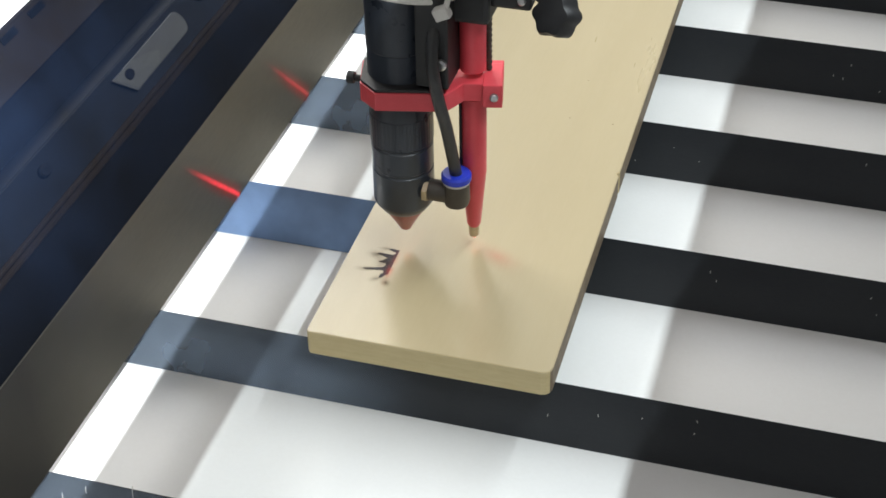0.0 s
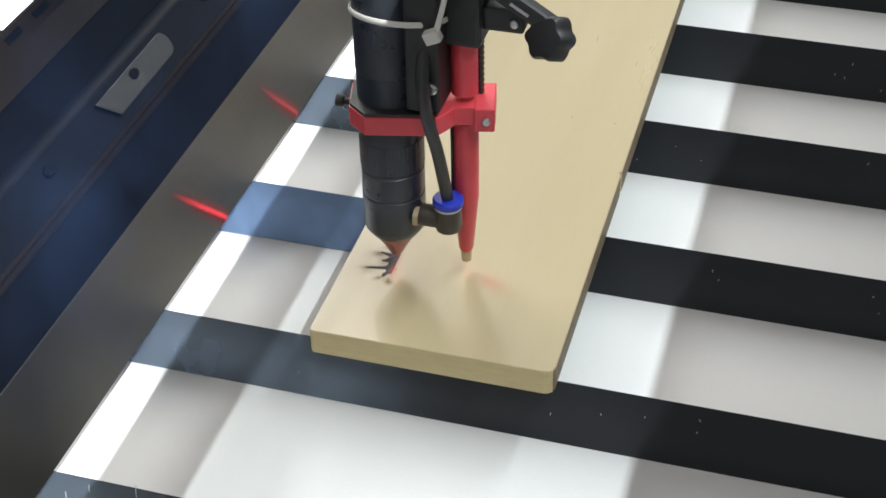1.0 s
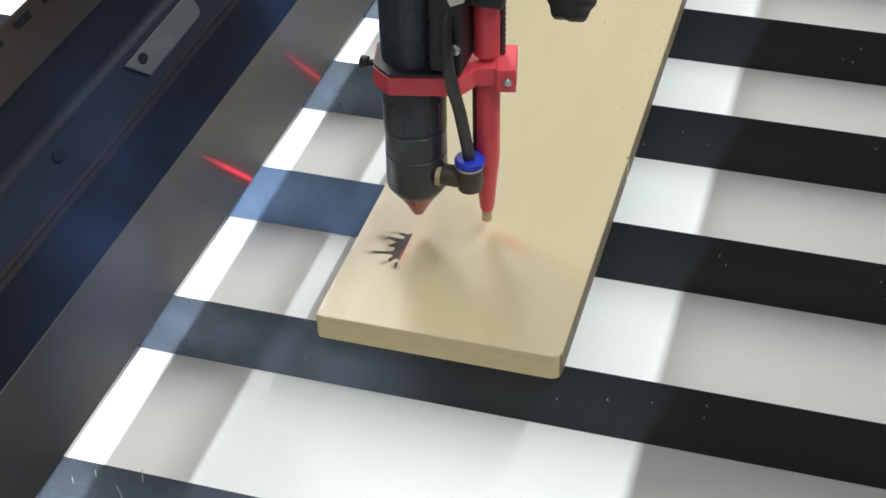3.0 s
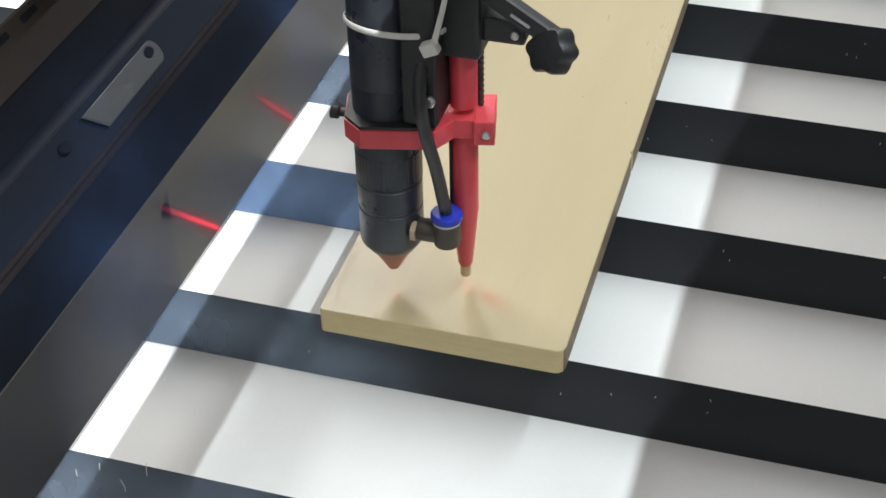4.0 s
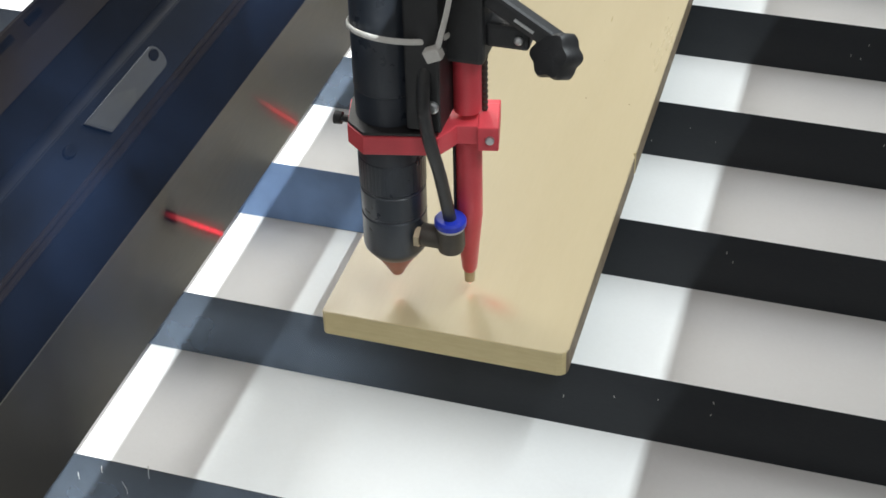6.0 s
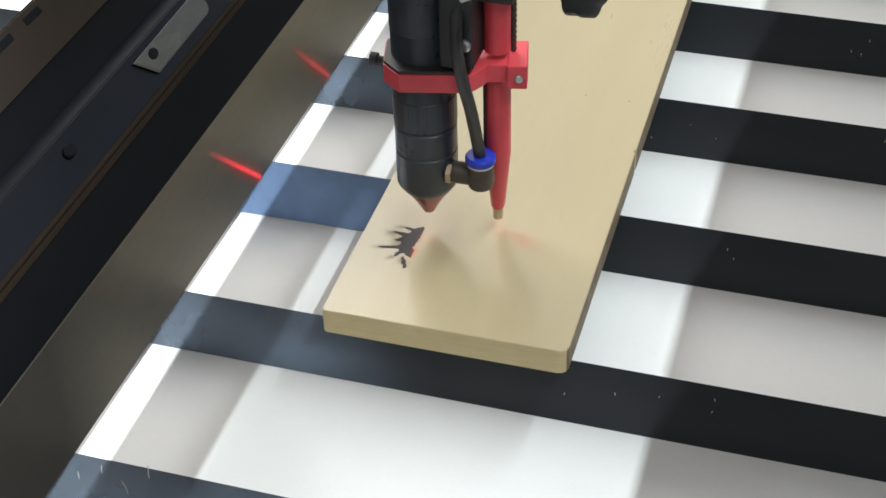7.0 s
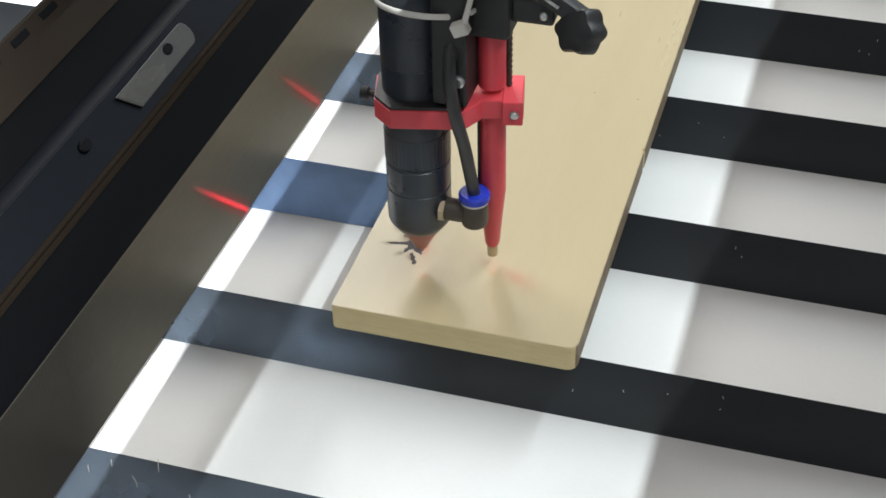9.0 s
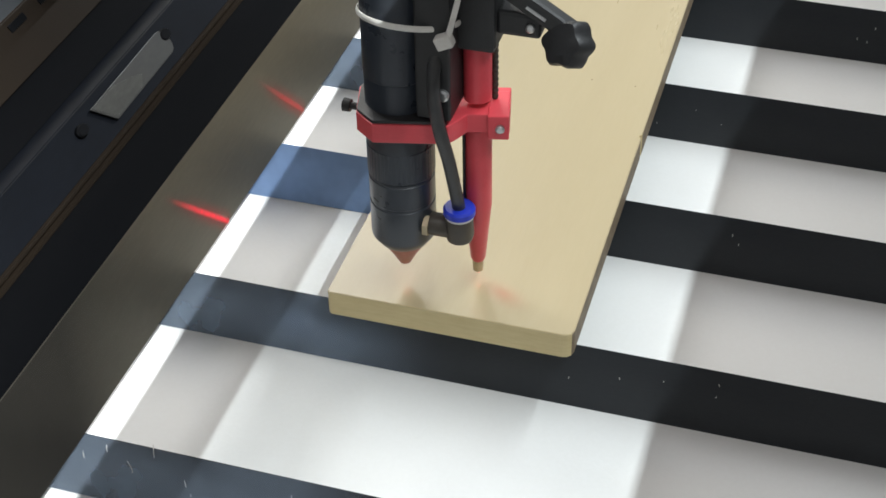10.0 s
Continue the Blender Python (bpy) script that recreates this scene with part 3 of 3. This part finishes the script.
    outline = [(0.0, -0.0385), (0.0100, -0.0465)] + [(0.0050 + 0.0050 * math.cos(a), 0.0085 + 0.0040 * math.sin(a)) for a in (0.0, 0.5, 1.05, 1.57, 2.1, 2.6, 3.14)]
    lie = Matrix(((slope_x, 0, slope_z, BEAM_X - HEAD_X + 0.0007 - 0.0130), (0, 1, 0, 0), (slope_z, 0, -slope_x, 0.0952), (0, 0, 0, 1)))
    plate = part("rail_glint", prism(outline, 0.0002, 0.0008, 0.0002, lie), RAIL_GLINT_DULL, ob, "grey plate painted as the moving reflection on the rail")
    part("rail_glint_core", prism([(0.0008, -0.0378), (0.0092, -0.0450), (0.0092, -0.0290), (0.0068, -0.0200), (0.0040, -0.0130), (0.0008, -0.0170)], 0.0008, 0.00092, 0.00004, lie), GLINT_AND_SCRATCH, plate, "paler core of the painted rail reflection")
    return ob


head = cutting_head()


# ---- the beam on which the head runs ----
def gantry_beam():
    ob = empty("gantry_beam", "long aluminium and black steel gantry beam with a guide rail", "gantry beam", "", pose(BEAM_X, 0, 0, 0, 0, -0.7))
    y0, y1 = -0.60, 1.20
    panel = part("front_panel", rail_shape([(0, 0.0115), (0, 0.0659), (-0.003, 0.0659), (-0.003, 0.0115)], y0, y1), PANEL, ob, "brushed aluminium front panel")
    # dark film paints the panel's dim reflection towards its near end
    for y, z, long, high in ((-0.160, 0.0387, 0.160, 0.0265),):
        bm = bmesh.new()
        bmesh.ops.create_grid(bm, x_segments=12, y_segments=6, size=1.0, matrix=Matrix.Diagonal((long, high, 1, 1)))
        film = part("panel_shade", bm, PANEL_SHADE, panel, "dark film painted for the dim panel reflection")
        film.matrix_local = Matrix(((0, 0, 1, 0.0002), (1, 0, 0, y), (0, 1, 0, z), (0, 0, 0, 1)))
    part("lower_body", rail_shape([(-0.0032, 0.020), (-0.0032, 0.0655), (-0.018, 0.0655), (-0.018, 0.020)], y0, y1), BEAM_BLACK, ob, "black steel body")
    part("black_face", rail_shape([(0.0006, 0.0660), (-0.0096, 0.0858), (-0.024, 0.0858), (-0.020, 0.0660)], y0, y1), BEAM_BLACK, ob, "black steel face")
    part("lip", rail_shape([(-0.0088, 0.0860), (-0.0088, 0.0876), (-0.024, 0.0876), (-0.024, 0.0860)], y0, y1), TRAY, ob, "worn metal lip")
    part("lip_groove", rail_shape([(-0.0106, 0.0877), (-0.0106, 0.0892), (-0.024, 0.0892), (-0.024, 0.0877)], y0, y1), BEAM_BLACK, ob)
    part("lip_edge", rail_shape([(-0.0094, 0.0893), (-0.0098, 0.0912), (-0.025, 0.0912), (-0.025, 0.0893)], y0, y1), TRAY, ob, "worn metal edge")
    lean = math.atan2(0.0106, 0.0138)
    rail = part("guide_rail", rail_shape([(-0.0104, 0.0914), (-0.0210, 0.1052), (-0.030, 0.1052), (-0.030, 0.0914)], y0, y1), RAIL, ob, "worn steel guide rail")
    for k in range(26):
        seat = Matrix.Translation((-0.0171, y0 + 0.0225 + 0.0675 * k, 0.1002)) @ Matrix.Rotation(radians(90) - lean, 4, "Y")
        part("rail_bolt", lathe([(0.0023, -0.0004), (0.0023, 0.0012), (0.0019, 0.0018)], 20, seat @ Matrix.Diagonal((1, 1.5, 1, 1))), BEAM_BLACK, rail, "dark oval bolt head")
    part("upper_channel", rail_shape([(-0.0270, 0.1054), (-0.0355, 0.1198), (-0.0385, 0.1198), (-0.033, 0.1054)], y0, y1), BEAM_BLACK, ob, "black channel")
    tray = part("cable_tray", rail_shape([(-0.0335, 0.1200), (-0.0452, 0.1358), (-0.0462, 0.1358), (-0.0355, 0.1200)], y0, y1), TRAY, ob, "brown grey perforated tray")
    for k in range(88):
        y = y0 + 0.0020 + 0.0203 * k
        part("tray_slot", box(-0.0014, 0.0014, y, y + 0.0105, -0.0003, 0.0004, 0.0002, None, Matrix.Translation((-0.0430, 0, 0.1329)) @ Matrix.Rotation(math.atan2(0.0117, 0.0158) * -1 + radians(90), 4, "Y")), BEAM_BLACK, tray)
    return ob


beam = gantry_beam()


# ---- red light streaks on the beam's panel, painted as glowing strips ----
def glow_strip(mat):
    bm = bmesh.new()
    bmesh.ops.create_grid(bm, x_segments=10, y_segments=3, size=1.0, matrix=Matrix.Translation((0.0010, 0, 0)) @ Matrix.Diagonal((0.0340, 0.0019, 1, 1)))
    ob = part("glow_strip", bm, mat)
    bm = bmesh.new()
    bmesh.ops.create_grid(bm, x_segments=10, y_segments=3, size=1.0, matrix=Matrix.Translation((0.0050, 0, -0.0003)) @ Matrix.Diagonal((0.0300, 0.0065, 1, 1)))
    part("halo", bm, HALO_RED, ob, "soft red halo of painted glow")
    return tagged(ob, "glowing strip painted as a red light streak on the brushed panel", "laser line", "red light lines")


# pink pointer light on the board, painted as a glowing patch
def pointer_streak():
    bm = bmesh.new()
    bmesh.ops.create_grid(bm, x_segments=8, y_segments=3, size=1.0, matrix=Matrix.Diagonal((0.0170, 0.0085, 1, 1)))
    return tagged(part("pointer_streak", bm, PINK_RED), "faint red pointer light painted on the wooden board", "laser line", "red light lines")


# red pointer light at the fresh cut, painted as a glowing patch
def edge_light_patch():
    bm = bmesh.new()
    bmesh.ops.create_grid(bm, x_segments=3, y_segments=8, size=1.0, matrix=Matrix.Diagonal((0.0026, 0.0170, 1, 1)))
    return tagged(part("edge_light_patch", bm, EDGE_LIGHT_RED), "red pointer light painted along the fresh edge of the engraving", "laser line", "red light lines")


streak = pointer_streak()
edge_light = edge_light_patch()
lines = [(glow_strip(STREAK_RED), 0.0), (glow_strip(FAINT_RED), 0.086)]


# ---- smoke: thin torn veils that drift from the cut towards the beam ----
def smoke_wisp(seed, w, l, high=0.003, mat=SMOKE):
    rng = random.Random(seed)
    bm = bmesh.new()
    bmesh.ops.create_grid(bm, x_segments=18, y_segments=18, size=1.0, matrix=Matrix.Diagonal((w, l, 1, 1)))
    a, b, c = (rng.uniform(0, 6) for _ in range(3))
    for v in bm.verts:
        v.co.z = high * (math.sin(v.co.x * 60 + a) * math.cos(v.co.y * 50 + b) + 0.5 * math.sin(v.co.y * 110 + c))
    ob = part("smoke_wisp", bm, mat, None, "", True)
    return tagged(ob, "thin bluish smoke drifting over the dark bars", "smoke", "smoke over the bed", "stuff")


wisps = [(smoke_wisp(s, w, l, 0.0012, mat), x, y, z, dx, dy, turn) for s, w, l, x, y, z, dx, dy, turn, mat in (
    (4, 0.045, 0.030, -0.025, 0.085, 0.0055, -0.020, 0.010, -25, WISP),
    (5, 0.045, 0.024, -0.025, -0.012, 0.0050, -0.024, 0.004, 5, WISP),
    (6, 0.040, 0.030, -0.030, 0.180, 0.0060, 0.012, 0.012, 15, WISP),
)]


# veils fitted to the bars' faces paint smoke and blue sheen, most of it on the bar beside the cut
def bar_haze(seed, mat):
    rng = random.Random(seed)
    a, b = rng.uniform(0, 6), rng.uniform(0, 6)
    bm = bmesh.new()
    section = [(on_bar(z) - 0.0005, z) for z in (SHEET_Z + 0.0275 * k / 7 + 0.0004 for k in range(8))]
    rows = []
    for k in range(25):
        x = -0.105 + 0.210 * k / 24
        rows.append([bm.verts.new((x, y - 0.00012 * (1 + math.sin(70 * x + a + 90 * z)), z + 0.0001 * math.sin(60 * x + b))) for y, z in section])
    for one, two in zip(rows, rows[1:]):
        for k in range(len(section) - 1):
            bm.faces.new((one[k], one[k + 1], two[k + 1], two[k]))
    ob = part("smoke_wisp", bm, mat, None, "", True)
    return tagged(ob, "thin bluish veil of smoke and painted sheen on a dark bar", "smoke", "smoke over the bed", "stuff")


rolls = [(bar_haze(20 + k, SMOKE if k == 2 else GREY_HAZE), BAR_FIRST + k * BAR_PITCH) for k in range(0, 5)]


# a thicker breath of smoke before the beam, which draws off upwards after the middle of the clip
breath = [(smoke_wisp(s, 0.10, 0.17, 0.006, THIN_SMOKE), y) for s, y in ((8, -0.06), (9, 0.10))]


# ---- what moves ----
NUDGE = {0.0: -1.3, 0.5: -1.1, 1.0: -0.6, 1.5: -1.4, 2.0: 1.2, 2.5: 0.6, 4.0: -0.4, 4.5: 2.4, 5.0: 0.3, 5.5: 3.4, 7.0: 2.3, 7.5: 0.2, 8.0: 0.5, 9.0: 1.0, 10.0: -1.7}
PHASE = (54.3812, -161.342, 187.9608, -134.5684, 24.8911, 0.2054)


def feed(t):
    """How far the beam has stepped along x, in metres."""
    return 0.00060 * (t - 7.3)


def stroke(t):
    """Where the head is on its way to and fro along the beam, in metres."""
    u = t / 10
    turn = 10 * math.pi * t
    p = 0.0
    for c in PHASE:
        p = p * u + c
    turn += p
    mm = -23.495 - 2.166 * u + (19.773 + 6.536 * u) * (math.cos(turn) + 0.0149 * math.cos(3 * turn))
    near = round(2 * t) / 2
    mm += NUDGE.get(near, 0.0) * max(0.0, 1 - abs(t - near) / 0.07)
    return mm / 1000


def motions():
    times = [k / FPS for k in range(0, 301)]
    walk(head, [(t, pose(HEAD_X + feed(t), HEAD_Y + stroke(t), 0)) for t in times])
    walk(beam, [(t, pose(BEAM_X + feed(t), 0, 0, 0, 0, -0.7)) for t in range(11)])
    walk(streak, [(t, pose(HEAD_X + 0.0405 + feed(t), HEAD_Y - 0.0010 + stroke(t), BOARD[2] + 0.0009, 0, 0, -28)) for t in times])
    walk(edge_light, [(t, pose(HEAD_X + feed(t) - 0.0006, 0.0465, BOARD[2] + 0.0008)) for t in (0, 2, 4, 6, 8, 10)])
    for line, dy in lines:
        # lies on the panel, slanting down towards the far end
        turn = Matrix.Rotation(radians(-0.7), 4, "Z") @ Matrix(((0, 0, 1), (0.713, 0.701, 0), (-0.701, 0.713, 0))).to_4x4()
        along = HEAD_Y - 0.0135 + dy
        walk(line, [(t, Matrix.Translation((BEAM_X + feed(t) + 0.0009 + 0.0122 * (along + stroke(t)), along + stroke(t), 0.0378)) @ turn) for t in times])
    for ob, x, y, z, dx, dy, turn in wisps:
        walk(ob, [(t, pose(x + dx * math.sin(0.55 * t), y + dy * math.sin(0.8 * t + x * 50), z + 0.001 * math.sin(0.9 * t), 0, 0, turn + 12 * math.sin(0.4 * t))) for t in (0, 1, 2, 3, 4, 5, 6, 7, 8, 9, 10)])
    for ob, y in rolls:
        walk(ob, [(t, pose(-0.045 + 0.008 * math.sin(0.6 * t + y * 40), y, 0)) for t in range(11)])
    for ob, y in breath:
        walk(ob, [(t, pose(-0.035 + dx, y, 0.085 + up, 0, 62, 0)) for t, dx, up in ((0, -0.03, 0.06), (1.0, -0.012, 0.03), (2.5, -0.004, 0.012), (4.0, 0, 0), (5.5, 0, 0), (7.0, -0.10, 0.20), (8.5, -0.25, 0.50), (10, -0.4, 0.8))])
    # each burnt line comes up as the beam of light reaches it
    for x, ob in ENGRAVED:
        when = 7.3 + (x + 0.0010 - HEAD_X) / 0.00060
        if when > 0.2:
            when = min(when, 9.8)
            walk(ob, [(t, pose(0, 0, z)) for t, z in ((0.0, -0.0009), (when - 0.05, -0.0009), (when + 0.05, 0.0), (10.0, 0.0))])


motions()
